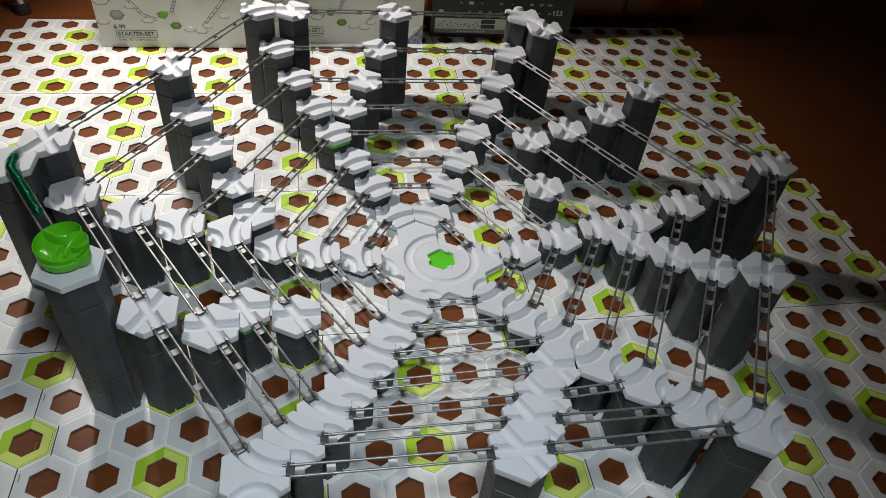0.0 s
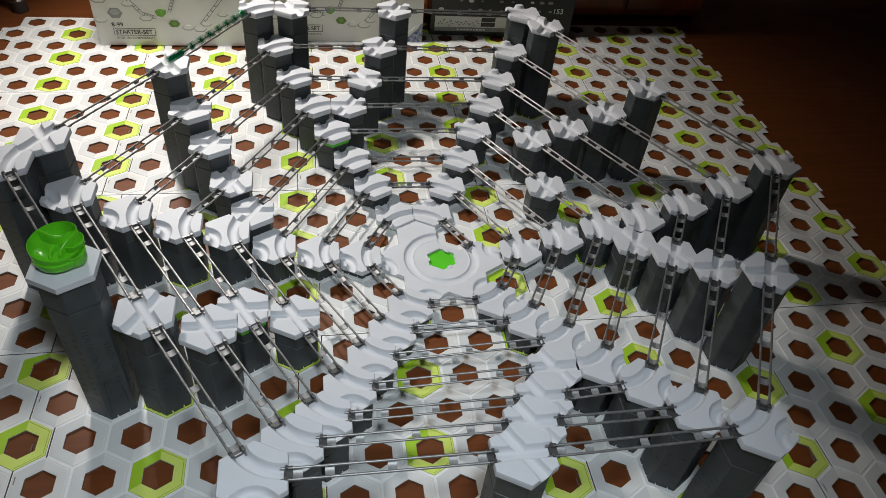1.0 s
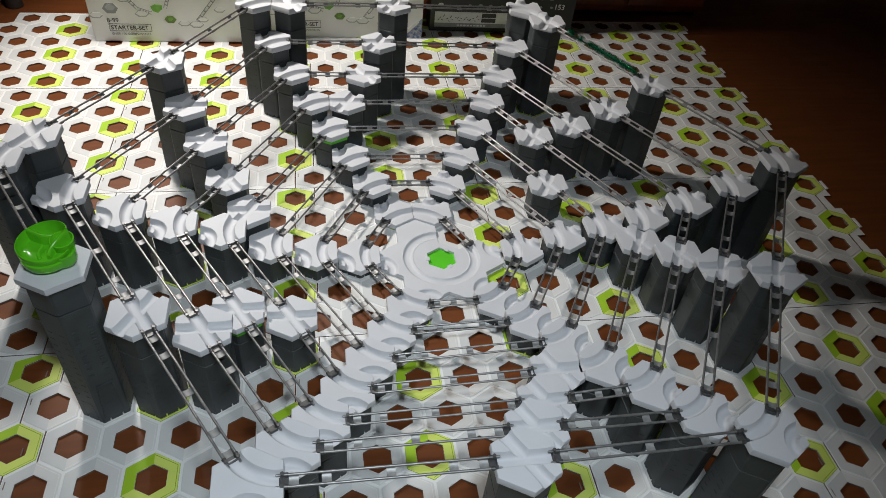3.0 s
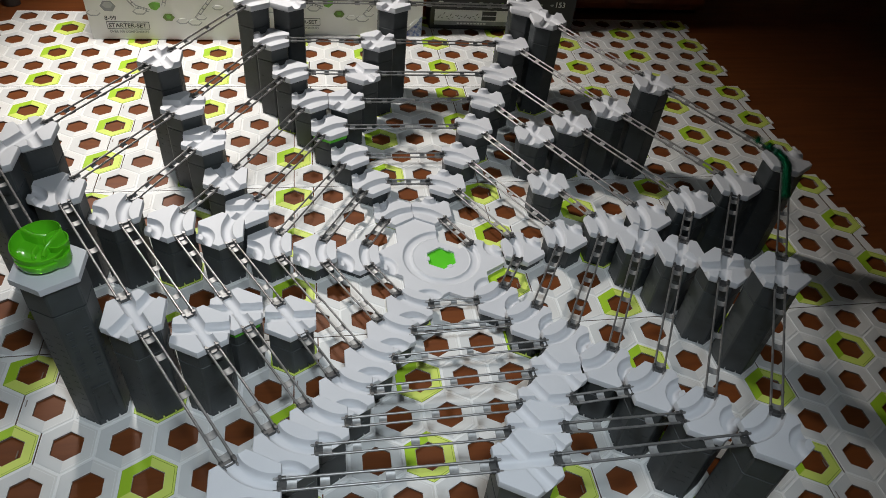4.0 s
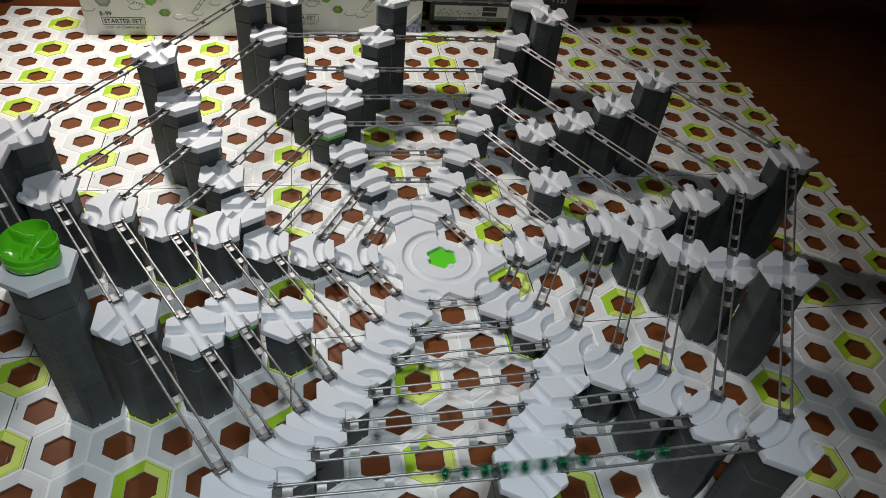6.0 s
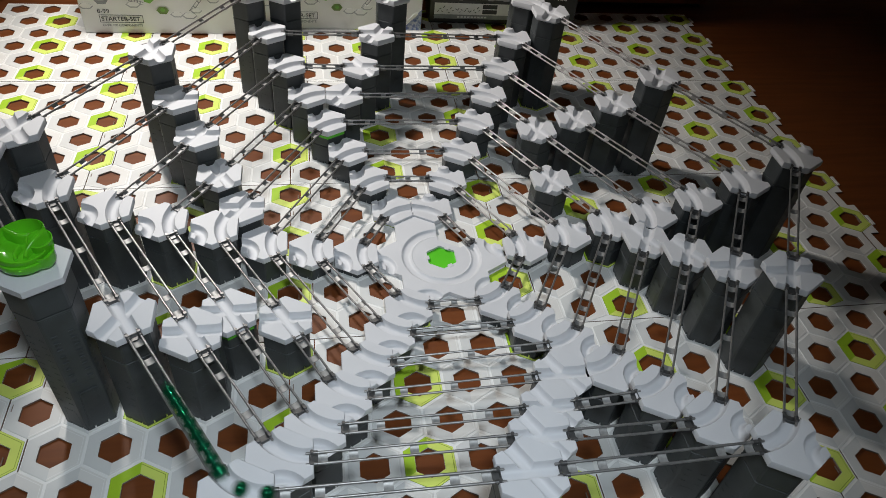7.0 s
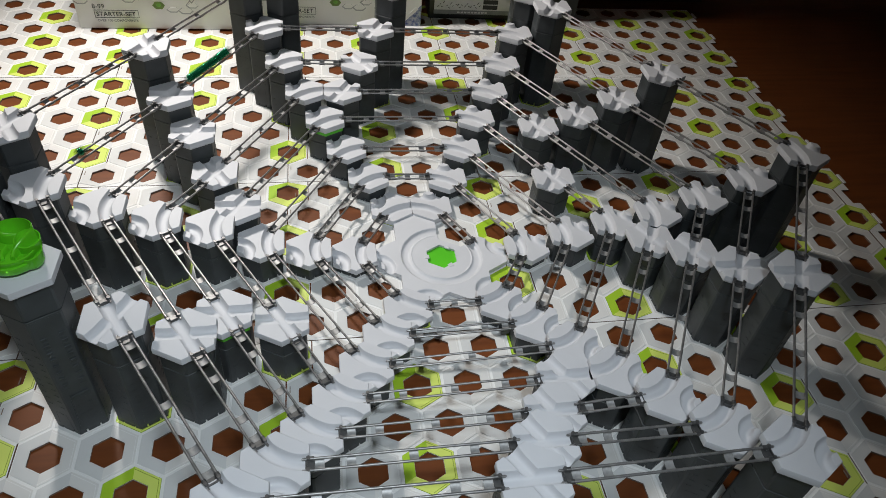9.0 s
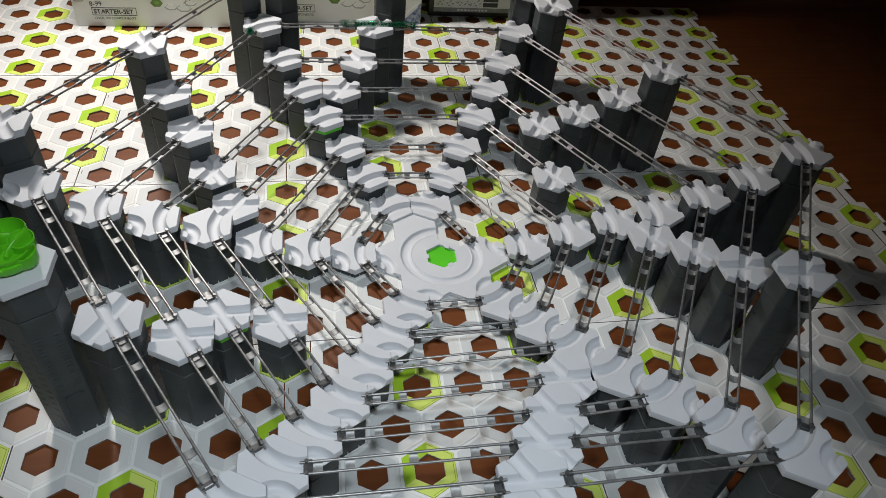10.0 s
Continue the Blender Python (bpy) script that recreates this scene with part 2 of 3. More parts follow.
    return tagged(thing, "white card base plate with hexagonal holes and lime-green fields", "base plate", "base plates of the track")


for a in range(-3, 2):
    for b in range(-1, 4):
        base_plate(a, b)

# ---- track tiles ----
TILE_T = 0.17   # thickness, in pitches
N_TILE = 50


def tile_mesh(name, channels, n=N_TILE, apothem=0.492):
    """A hexagonal tile whose top is hollowed by channels; channels: functions giving the distance to a channel's line, half width, depth."""
    bm = bmesh.new()
    ax, bx = Vector((math.cos(radians(30)), math.sin(radians(30)), 0)), Vector((math.cos(radians(90)), math.sin(radians(90)), 0))
    r = apothem / math.cos(radians(30))
    vs = {}
    for u in range(-n, n + 1):
        for v in range(-n, n + 1):
            if abs(u + v) <= n:
                vs[u, v] = (ax * u + bx * v) * (r / n)
    z_of = {}
    for key, q in vs.items():
        z = 0.0
        rim = max(abs(key[0]), abs(key[1]), abs(key[0] + key[1])) / n
        flare = 1.0 + 0.14 * max(0.0, (rim - 0.72) / 0.28)
        for dist, half, depth in channels:
            d = dist(q.x, q.y) / (half * flare)
            if d < 1:
                z = min(z, -depth * (1 - d ** 3.6))
        edge = max(abs(key[0]), abs(key[1]), abs(key[0] + key[1]))
        if edge == n and z > -0.02:
            z -= 0.014
        z_of[key] = z
    vert = {k: bm.verts.new((q.x * P, q.y * P, z_of[k] * P)) for k, q in vs.items()}
    for (u, v) in vs:
        for tri in (((u, v), (u + 1, v), (u, v + 1)), ((u + 1, v), (u + 1, v - 1), (u, v))):
            if all(t in vert for t in tri):
                bm.faces.new([vert[t] for t in tri])
    bmesh.ops.recalc_face_normals(bm, faces=bm.faces)
    rim = [e for e in bm.edges if e.is_boundary]
    g = bmesh.ops.extrude_edge_only(bm, edges=rim)
    low = [x for x in g["geom"] if isinstance(x, bmesh.types.BMVert)]
    for v in low:
        v.co.z = -(TILE_T - 0.04) * P
    rim = [e for e in g["geom"] if isinstance(e, bmesh.types.BMEdge) and e.is_boundary]
    g = bmesh.ops.extrude_edge_only(bm, edges=rim)
    low = [x for x in g["geom"] if isinstance(x, bmesh.types.BMVert)]
    for v in low:
        v.co.x *= 0.93
        v.co.y *= 0.93
        v.co.z = -TILE_T * P
    rim = [e for e in g["geom"] if isinstance(e, bmesh.types.BMEdge) and e.is_boundary]
    bmesh.ops.contextual_create(bm, geom=rim)
    return finish(bm, name, WHITE, smooth=38)


def line_at(deg):
    s, c = math.sin(radians(deg)), math.cos(radians(deg))
    return lambda x, y: abs(-s * x + c * y)


def arc(cx, cy, r):
    return lambda x, y: abs(math.hypot(x - cx, y - cy) - r)


CROSS = [tile_mesh("cross_tile", [(line_at(0), 0.126, 0.12), (line_at(60), 0.12, 0.11)]),
         tile_mesh("cross_tile", [(line_at(0), 0.126, 0.12), (line_at(120), 0.12, 0.11)])]
v210 = (0.577 * math.cos(radians(210)), 0.577 * math.sin(radians(210)))
CURVE = tile_mesh("curve_tile", [(arc(1.0, 0.0, 0.866), 0.126, 0.12), (arc(*v210, 0.289), 0.118, 0.115)])


# ---- support towers of black stacking pieces ----
SEGMENTS = {}


def segment_mesh(height, foot):
    """One stacking piece: hexagonal, waisted by a hair, with a rim above; a foot piece has notches at its lower edge."""
    key = (round(height, 2), foot)
    if key not in SEGMENTS:
        bm = bmesh.new()
        h, w = height * P, 0.425 * P
        foot_h = min(0.08, height * 0.4) * P if foot else 0.0004
        lower = [hexagon(w * 0.99, foot_h, corner=0.05), hexagon(w, min(0.06 * P + foot_h, h * 0.6), corner=0.05)]
        if not foot and height > 0.53:
            lower = [hexagon(w * 0.94, 0.0, corner=0.05), hexagon(w * 0.94, 0.022 * P, corner=0.05), hexagon(w * 1.022, 0.03 * P, corner=0.05), hexagon(w * 1.012, 0.2 * P, corner=0.05)]
        loops = lower + [hexagon(w, h - 0.05 * P, corner=0.05),
                 hexagon(w * 1.008, h - 0.045 * P, corner=0.05), hexagon(w * 1.008, h - 0.008 * P, corner=0.05), hexagon(w * 0.985, h - 0.0002, corner=0.05)]
        if height < 0.2:
            loops = [loops[0], loops[4], loops[5]]
        loft(bm, loops)
        if foot:
            # a wall that stands in teeth, with slits between
            side = w * math.tan(radians(30)) * 0.96
            for k in range(6):
                m = Matrix.Rotation(radians(60 * k), 4, "Z")
                for y0, y1 in ((-side, -0.55 * side), (-0.42 * side, 0.42 * side), (0.55 * side, side)):
                    lo = [m @ Vector(p) for p in ((w * 0.90, y0, 0), (w * 0.985, y0, 0), (w * 0.985, y1, 0), (w * 0.90, y1, 0))]
                    loft(bm, [lo, [p + Vector((0, 0, foot_h)) for p in lo]])
        if height > 0.9:
            for k in range(6):
                m = Matrix.Rotation(radians(60 * k), 4, "Z")
                z = min(0.75, height * 0.45)
                while z < height - 0.45:
                    for s in (-0.12, 0.12):
                        a = [m @ Vector((w * q, (s + d) * P, (z + e) * P)) for q, d, e in ((0.99, -0.045, 0), (0.99, 0.045, 0), (0.99, 0.045, 0.022), (0.99, -0.045, 0.022))]
                        b = [v + m @ Vector((0.011 * P, 0, 0)) for v in a]
                        loft(bm, [a, b])
                    z += 0.17
                # frame of the arched window near the foot
                for y0, z0, y1, z1 in ((-0.14, 0.12, -0.11, 0.52), (0.14, 0.12, 0.11, 0.52), (-0.12, 0.52, 0.12, 0.52)):
                    d = Vector((y1 - y0, z1 - z0)).normalized() * 0.014
                    quad = ((y0 + d.y, z0 - d.x), (y1 + d.y, z1 - d.x), (y1 - d.y, z1 + d.x), (y0 - d.y, z0 + d.x))
                    a = [m @ Vector((w * 0.99, y * P, z * P)) for y, z in quad]
                    loft(bm, [a, [v + m @ Vector((0.007 * P, 0, 0)) for v in a]])
        SEGMENTS[key] = finish(bm, "stacking_piece", BLACK)
    return SEGMENTS[key]


def tower(i, j, top, green=False):
    """Black stack from the plate to the underside of a tile whose top is at that height."""
    height = top - TILE_T
    if height < 0.03:
        return None
    thing = new("support_tower")
    thing.location = at(i, j, 0.009)
    z, foot, left = 0.0, True, height - 0.009
    while left > 0.001:
        piece = left if not foot or left < 0.75 else left - (0.36 if left < 2.2 else (0.55 if left > 3.3 else 0.52))
        mesh_part("stacking_piece", segment_mesh(piece, foot), thing, m=Matrix.Translation((0, 0, z * P)))
        z, left, foot = z + piece, left - piece, False
    if green:
        bm = bmesh.new()
        loft(bm, [hexagon(0.445 * P, (height - 0.10) * P), hexagon(0.445 * P, (height - 0.012) * P)])
        part("green_ring", bm, INSERT, thing, "green plastic ring piece")
    size = "tall" if height > 1.7 else ("medium-height" if height > 0.9 else "low")
    return tagged(thing, size + " black plastic stacking tower holding up a track tile", "support tower", "towers of the marble run")


ARM = {"L": 0, "UL": 300, "UR": 240, "R": 180, "LR": 120, "LL": 60}
RAIL_SINK, RAIL_LIFT = 0.09, 0.02   # the tops of the tiles and the rods above a node's height
# nodes of the spiral in order: cell, height of the track in pitches, kind ("x": crossing tile, else the arm of a curve tile)
NODES = [(-9, 0, 3.22, "L"), (-9, 1, 3.20, "x"), (-9, 5, 3.02, "x"), (-9, 9, 2.98, "UL"), (-8, 9, 2.98, "x"), (-5, 9, 2.98, "x"), (-1, 9, 2.94, "UR"),
         (0, 8, 2.94, "x"), (4, 4, 2.84, "x"), (8, 0, 2.78, "R"), (8, -4, 2.64, "x"), (8, -8, 2.64, "LR"), (4, -8, 2.55, "x"), (0, -8, 2.62, "LL"),
         (-4, -4, 2.42, "x"), (-8, 0, 2.40, "L"), (-8, 4, 2.24, "x"), (-8, 8, 2.24, "UL"), (-5, 8, 2.22, "x"), (-1, 8, 2.14, "UR"), (3, 4, 2.08, "x"),
         (7, 0, 2.10, "R"), (7, -3, 1.96, "x"), (7, -7, 1.98, "LR"), (4, -7, 1.98, "x"), (0, -7, 1.98, "LL"), (-3, -4, 1.92, "x"), (-7, 0, 1.84, "L"),
         (-7, 3, 1.81, "x"), (-7, 7, 1.72, "UL"), (-5, 7, 1.66, "x"), (-1, 7, 1.64, "UR"), (2, 4, 1.60, "x"), (6, 0, 1.60, "R"), (6, -2, 1.58, "x"),
         (6, -6, 1.62, "LR"), (4, -6, 1.42, "x"), (0, -6, 1.32, "LL"), (-3, -3, 1.44, "x"), (-6, 0, 1.46, "L"), (-6, 2, 1.32, "x"), (-6, 6, 1.30, "UL"),
         (-5, 6, 1.29, "x"), (-1, 6, 1.30, "UR"), (1, 4, 1.26, "x"), (5, 0, 1.20, "R"), (5, -1, 1.17, "x"), (5, -5, 1.20, "LR"), (4, -5, 1.14, "x"),
         (0, -5, 0.95, "LL"), (-2, -3, 1.14, "x"), (-5, 0, 1.20, "L"), (-5, 1, 1.03, "x"), (-5, 5, 1.0, "UL"), (-1, 5, 0.98, "UR"), (2, 2, 0.92, "x"),
         (4, 0, 0.92, "R"), (4, -4, 0.93, "LR"), (0, -4, 0.70, "LL"), (-4, 0, 0.72, "L"), (-4, 4, 0.66, "UL"), (-1, 4, 0.62, "UR"), (3, 0, 0.64, "R"),
         (3, -3, 0.62, "LR"), (0, -3, 0.50, "LL"), (-3, 0, 0.47, "L"), (-3, 3, 0.44, "UL"), (-1, 3, 0.37, "UR"), (2, 0, 0.33, "R"), (2, -2, 0.40, "LR"),
         (0, -2, 0.34, "LL"), (-2, 0, 0.30, "L"), (-2, 2, 0.18, "UL"), (-1, 2, 0.18, "UR")]
# crossing tiles whose second channel lies 60 degrees to the left of the track, the others 120
STEEP = {(-9, 1), (-9, 5), (-6, 2), (-5, 9), (-5, 8), (-5, 6), (6, -2), (5, -1), (-3, -4), (-3, -3), (-2, -3)}
GREEN_RINGS = {(-5, 5), (-3, -3)}
DIRS = {(1, 0): 0, (0, 1): 60, (-1, 1): 120, (-1, 0): 180, (0, -1): 240, (1, -1): 300}


def heading(a, b):
    di, dj = b[0] - a[0], b[1] - a[1]
    n = max(abs(di), abs(dj))
    return DIRS[di // n, dj // n], n


def track_tile(k):
    i, j, h, kind = NODES[k]
    if kind == "x":
        turn, _ = heading(NODES[k], NODES[k + 1])
        ob = new("crossing_tile", CROSS[0 if (i, j) in STEEP else 1])
        tagged(ob, "white plastic hexagonal track tile with two crossing channels", "track tile", "crossing tiles of the spiral")
    else:
        turn = ARM[kind]
        ob = new("curve_tile", CURVE)
        tagged(ob, "white plastic hexagonal track tile with a wide and a tight curve", "track tile", "curve tiles of the spiral")
    top = h + RAIL_SINK * min(1.0, max(0.0, h - 0.2) / 0.45)
    p = at(i, j, top)
    ob.matrix_basis = pose(p.x, p.y, p.z, 0, 0, turn)
    tower(i, j, top, (i, j) in GREEN_RINGS)


for k in range(len(NODES)):
    track_tile(k)

# ---- steel rails ----
GAUGE, ROD = 0.092 * P, 0.022 * P
RAILS = {}


def rail_meshes(gap):
    if gap not in RAILS:
        half = (gap / 2 + 0.135) * P
        rod, bracket, clip = bmesh.new(), bmesh.new(), bmesh.new()
        add_rod(rod, (-half, 0, 0), (half, 0, 0), ROD, 10)
        bmesh.ops.bevel(rod, geom=[e for e in rod.edges if abs(abs(e.verts[0].co.x) - half) < 1e-6 and abs(abs(e.verts[1].co.x) - half) < 1e-6], offset=ROD * 0.5, segments=2, affect="EDGES")
        w = 0.068 * P
        # a strap that dips below the rods
        pts = [(GAUGE * 1.12 * math.sin(radians(d)), -0.1 * ROD - 2.6 * ROD * math.cos(radians(d))) for d in range(-90, 91, 18)]
        up = [(y, z - 0.012 * P) for y, z in pts][::-1]
        loop = pts + up
        loft(bracket, [[Vector((-w, y, z)) for y, z in loop], [Vector((w, y, z)) for y, z in loop]])
        # end clip: a sleeve round each rod, a cradle plate between them and a low ear outside each sleeve
        for side in (-1, 1):
            add_rod(clip, (-0.055 * P, side * GAUGE, 0), (0.055 * P, side * GAUGE, 0), 1.6 * ROD, 12)
            add_rod(clip, (0.03 * P, side * GAUGE, -2.6 * ROD), (0.03 * P, side * GAUGE, 2.5 * ROD), 1.35 * ROD, 10)
        add_box(clip, -0.06 * P, 0.075 * P, -GAUGE, GAUGE, -2.2 * ROD, -1.5 * ROD)
        add_box(clip, 0.045 * P, 0.06 * P, -GAUGE, GAUGE, -2.2 * ROD, 0.4 * ROD)
        RAILS[gap] = (finish(rod, "rod", STEEL, smooth=50), finish(bracket, "bracket", CLIP, smooth=45), finish(clip, "end_clip", CLIP_DARK, smooth=40))
    return RAILS[gap]


def rail(a, ha, b, hb, trim=0.0):
    """A rail from cell a to cell b, lying in the channels of their tiles."""
    _, n = heading(a, b)
    gap = n - 1 - trim
    p, q = at(*a, ha + RAIL_LIFT), at(*b, hb + RAIL_LIFT)
    p = p.lerp(q, trim / n)
    thing = new("steel_rail")
    d = q - p
    thing.matrix_basis = Matrix.Translation((p + q) / 2) @ d.to_track_quat("X", "Z").to_matrix().to_4x4()
    rod, bracket, clip = rail_meshes(gap)
    for s in (-1, 1):
        mesh_part("rod", rod, thing, m=pose(0, s * GAUGE, 0))
    count = round(gap)
    for k in range(count):
        x = (k - (count - 1) / 2) * (gap / count) * 0.92 * P
        mesh_part("bracket", bracket, thing, m=pose(x, 0, 0))
    for s in (-1, 1):
        mesh_part("saddle", bracket, thing, m=pose(s * (gap / 2 - 0.125) * P, 0, -0.1 * ROD))
        mesh_part("end_clip", clip, thing, m=pose(s * (gap / 2 + 0.005) * P, 0, 0, 0, 0, 0 if s > 0 else 180))
    return tagged(thing, "steel track rail of two rods joined by cross straps", "rail", "rails of the marble run")


for a, b in zip(NODES, NODES[1:]):
    if heading(a, b)[1] > 1:
        rail(a[:2], a[2], b[:2], b[2])
BASIN_TOP = 0.13
rail((-1, 2), 0.18, (1, 0), BASIN_TOP)
rail((-5, -4), 3.74, (-9, 0), 3.22, trim=0.12)


# ---- finish basin in the middle: six joined hexagons with a ring channel ----
def finish_basin():
    thing = new("finish_basin")
    thing.location = at(0, 0, BASIN_TOP)
    n = 30
    bm = bmesh.new()
    cells = [(0, 0), (1, 0), (1, -1), (0, -1), (-1, 0), (-1, 1)]
    ring, merged = arc(0, 0, 0.82), {}
    paths = [(ring, 0.12, 0.07)]
    for deg in (0, 180, 300, 240):
        cx, cy = 1.0 * math.cos(radians(deg)), 1.0 * math.sin(radians(deg))
        ex, ey = cx + 0.577 * math.cos(radians(deg + 30)), cy + 0.577 * math.sin(radians(deg + 30))
        paths.append((arc(ex, ey, 0.289), 0.12, 0.075))
    step = 0.577350269 / n
    ax, bx = Vector((math.cos(radians(30)), math.sin(radians(30)), 0)), Vector((0, 1, 0))
    for ci, cj in cells:
        c = Vector((ci + cj / 2, cj * math.sqrt(3) / 2, 0))
        vert = {}
        for u in range(-n, n + 1):
            for v in range(-n, n + 1):
                if abs(u + v) <= n:
                    q = c + (ax * u + bx * v) * step
                    key = (round(q.x, 4), round(q.y, 4))
                    hexd = max(abs(q.x), abs(q.x * 0.5 + q.y * 0.866), abs(q.x * 0.5 - q.y * 0.866))
                    if key not in merged:
                        z = 0.0
                        for dist, half, depth in paths:
                            d = dist(q.x, q.y) / half
                            if d < 1:
                                z = min(z, -depth * (1 - d ** 3.4))
                        z = min(z, -0.03 * min(1.0, max(0.0, (0.76 - math.hypot(q.x, q.y)) / 0.08)))
                        merged[key] = bm.verts.new((q.x * P, q.y * P, z * P))
                    vert[u, v] = (merged[key], hexd)
        for (u, v) in vert:
            for tri in (((u, v), (u + 1, v), (u, v + 1)), ((u + 1, v), (u + 1, v - 1), (u, v))):
                if all(t in vert for t in tri) and not all(vert[t][1] < 0.334 for t in tri):
                    bm.faces.new([vert[t][0] for t in tri])
    rim = [e for e in bm.edges if e.is_boundary]
    g = bmesh.ops.extrude_edge_only(bm, edges=rim)
    for v in g["geom"]:
        if isinstance(v, bmesh.types.BMVert):
            v.co.z = (0.012 - BASIN_TOP) * P
    mesh_part("basin", finish(bm, "basin", WHITE, smooth=38), thing)
    bm = bmesh.new()
    loft(bm, [hexagon(0.42 * P, (0.012 - BASIN_TOP) * P), hexagon(0.42 * P, -0.085 * P)])
    part("insert", bm, INSERT, thing, "bright green hexagonal floor of the basin")
    for k in (0, 2, 4):
        bm = bmesh.new()
        add_box(bm, 0.29 * P, 0.39 * P, -0.06 * P, 0.06 * P, -0.055 * P, -0.022 * P, 0.0004)
        part("lug", bm, WHITE, thing, "small white lug").matrix_basis = pose(0, 0, 0, 0, 0, 60 * k + 60)
    tagged(thing, "white plastic finish basin with a ring channel and green floor", "finish basin")


finish_basin()


# ---- starter: tower, plain white tile and the green cup with a spiral ramp ----
def plain_tile(i, j, h):
    ob = new("starter_tile", tile_mesh("starter_tile", [], n=4, apothem=0.50))
    ob.location = at(i, j, h)
    stack = tower(i, j, h)
    # the framed opening near the foot, on the side that faces the room
    m = Matrix.Rotation(radians(300), 4, "Z")
    for y0, z0, y1, z1 in ((-0.17, 0.22, -0.12, 1.05), (0.17, 0.22, 0.14, 1.05), (-0.13, 1.06, 0.15, 1.06)):
        bm = bmesh.new()
        d = Vector((y1 - y0, z1 - z0)).normalized() * 0.018
        quad = ((y0 + d.y, z0 - d.x), (y1 + d.y, z1 - d.x), (y1 - d.y, z1 + d.x), (y0 - d.y, z0 + d.x))
        a = [m @ Vector((0.42 * P, y * P, z * P)) for y, z in quad]
        loft(bm, [a, [v + m @ Vector((0.045 * P, 0, 0)) for v in a]])
        part("window_rib", bm, BLACK, stack)
    bm = bmesh.new()
    add_box(bm, 0.415 * P, 0.447 * P, -0.045 * P, 0.045 * P, 0, 0.03 * P, 0.0004)
    rib = finish(bm, "rib", BLACK)
    for k in range(8):
        for y in (-0.13, 0.13):
            mesh_part("rib", rib, stack, m=m @ Matrix.Translation((0, y * P, (1.38 + 0.165 * k) * P)))
    return tagged(ob, "plain white hexagonal tile under the green cup", "track tile")


def starter_cup(i, j, z):
    thing = new("starter_cup")
    thing.location = at(i, j, z) + Vector((-0.04 * P, 0.06 * P, 0))
    thing.scale = (0.92, 0.92, 0.95)
    n = 48

    def bowl(name, outer, inner, dx, dy, lean, way):
        b = bmesh.new()
        loops = []
        base, top = outer[0][1], outer[-1][1]
        for r, q in outer + inner:
            lp = []
            for k in range(n):
                a = 2 * math.pi * k / n
                lift = lean * (q - base) / (top - base) * math.cos(a - radians(way))
                lp.append(Vector((r * math.cos(a) + dx, r * math.sin(a) + dy, q + lift)) * P)
            loops.append(lp)
        loft(b, loops)
        part(name, b, CUP, thing, smooth=40)

    bowl("dish", [(0.22, 0.0), (0.33, 0.02), (0.395, 0.08), (0.418, 0.16), (0.415, 0.215)], [(0.40, 0.222), (0.30, 0.215), (0.05, 0.21)], -0.01, 0.0, 0.01, 200)
    # the upper turn: a wall that sinks as it winds round, with a bowl floor inside it
    b = bmesh.new()
    loops = []
    for k in range(73):
        u = k / 72
        ang = radians(12 + 396 * u)
        r = 0.40 + 0.025 * math.sin(math.pi * u)
        top = 0.61 - 0.29 * min(1.0, u / 0.72) ** 0.8
        low = 0.255
        lp = [(0.004, low - 0.03), (r * 0.80, low - 0.035), (r * 0.97, low - 0.03), (r * 0.99, (low + top) / 2 - 0.02), (r + 0.004, top - 0.012), (r, top), (r - 0.016, top + 0.004), (r * 0.97 - 0.022, (low + top) / 2), (r * 0.80, low + 0.02), (r * 0.52, low + 0.005), (0.004, low)]
        loops.append([Vector((q * math.cos(ang) - 0.02, q * math.sin(ang) + 0.03, max(z, 0.06))) * P for q, z in lp])
    loft(b, loops)
    part("funnel", b, CUP, thing, smooth=40)
    # two rounded steps where the turns of the cup end
    bowl("step", [(0.10, 0.14), (0.15, 0.18), (0.182, 0.28), (0.190, 0.42)], [(0.172, 0.425), (0.155, 0.36), (0.11, 0.32), (0.01, 0.31)], 0.262, 0.06, 0.03, 90)
    bowl("step", [(0.12, 0.02), (0.17, 0.05), (0.200, 0.13), (0.205, 0.30)], [(0.187, 0.305), (0.17, 0.25), (0.12, 0.22), (0.01, 0.21)], 0.268, -0.075, 0.03, 90)

    def ridge(points, z0, z1):
        """A standing ribbon along a bent line, its top sloping from z0 to z1."""
        b = bmesh.new()
        p = [Vector(q) for q in points]
        p = [p[0] * 2 - p[1]] + p + [p[-1] * 2 - p[-2]]
        line = []
        for k in range(1, len(p) - 2):
            for n8 in range(8):
                u = n8 / 8
                line.append(0.5 * (2 * p[k] + (p[k + 1] - p[k - 1]) * u + (2 * p[k - 1] - 5 * p[k] + 4 * p[k + 1] - p[k + 2]) * u * u + (3 * p[k] - p[k - 1] - 3 * p[k + 1] + p[k + 2]) * u ** 3))
        loops = []
        for k, c in enumerate(line):
            d = (line[min(k + 1, len(line) - 1)] - line[max(k - 1, 0)]).normalized()
            side, top = Vector((-d.y, d.x)), z0 + (z1 - z0) * k / (len(line) - 1)
            loops.append([Vector((*(c + side * w), z)) * P for w, z in ((-0.04, 0.23), (0.04, 0.23), (0.034, top - 0.05), (0.026, top - 0.018), (0.010, top), (-0.010, top), (-0.026, top - 0.018), (-0.034, top - 0.05))])
        loft(b, loops)
        part("spiral_ramp", b, CUP, thing, smooth=50)

    ridge(((0.37, 0.14), (0.29, 0.09), (0.20, 0.0), (0.12, -0.13), (0.10, -0.26)), 0.60, 0.34)
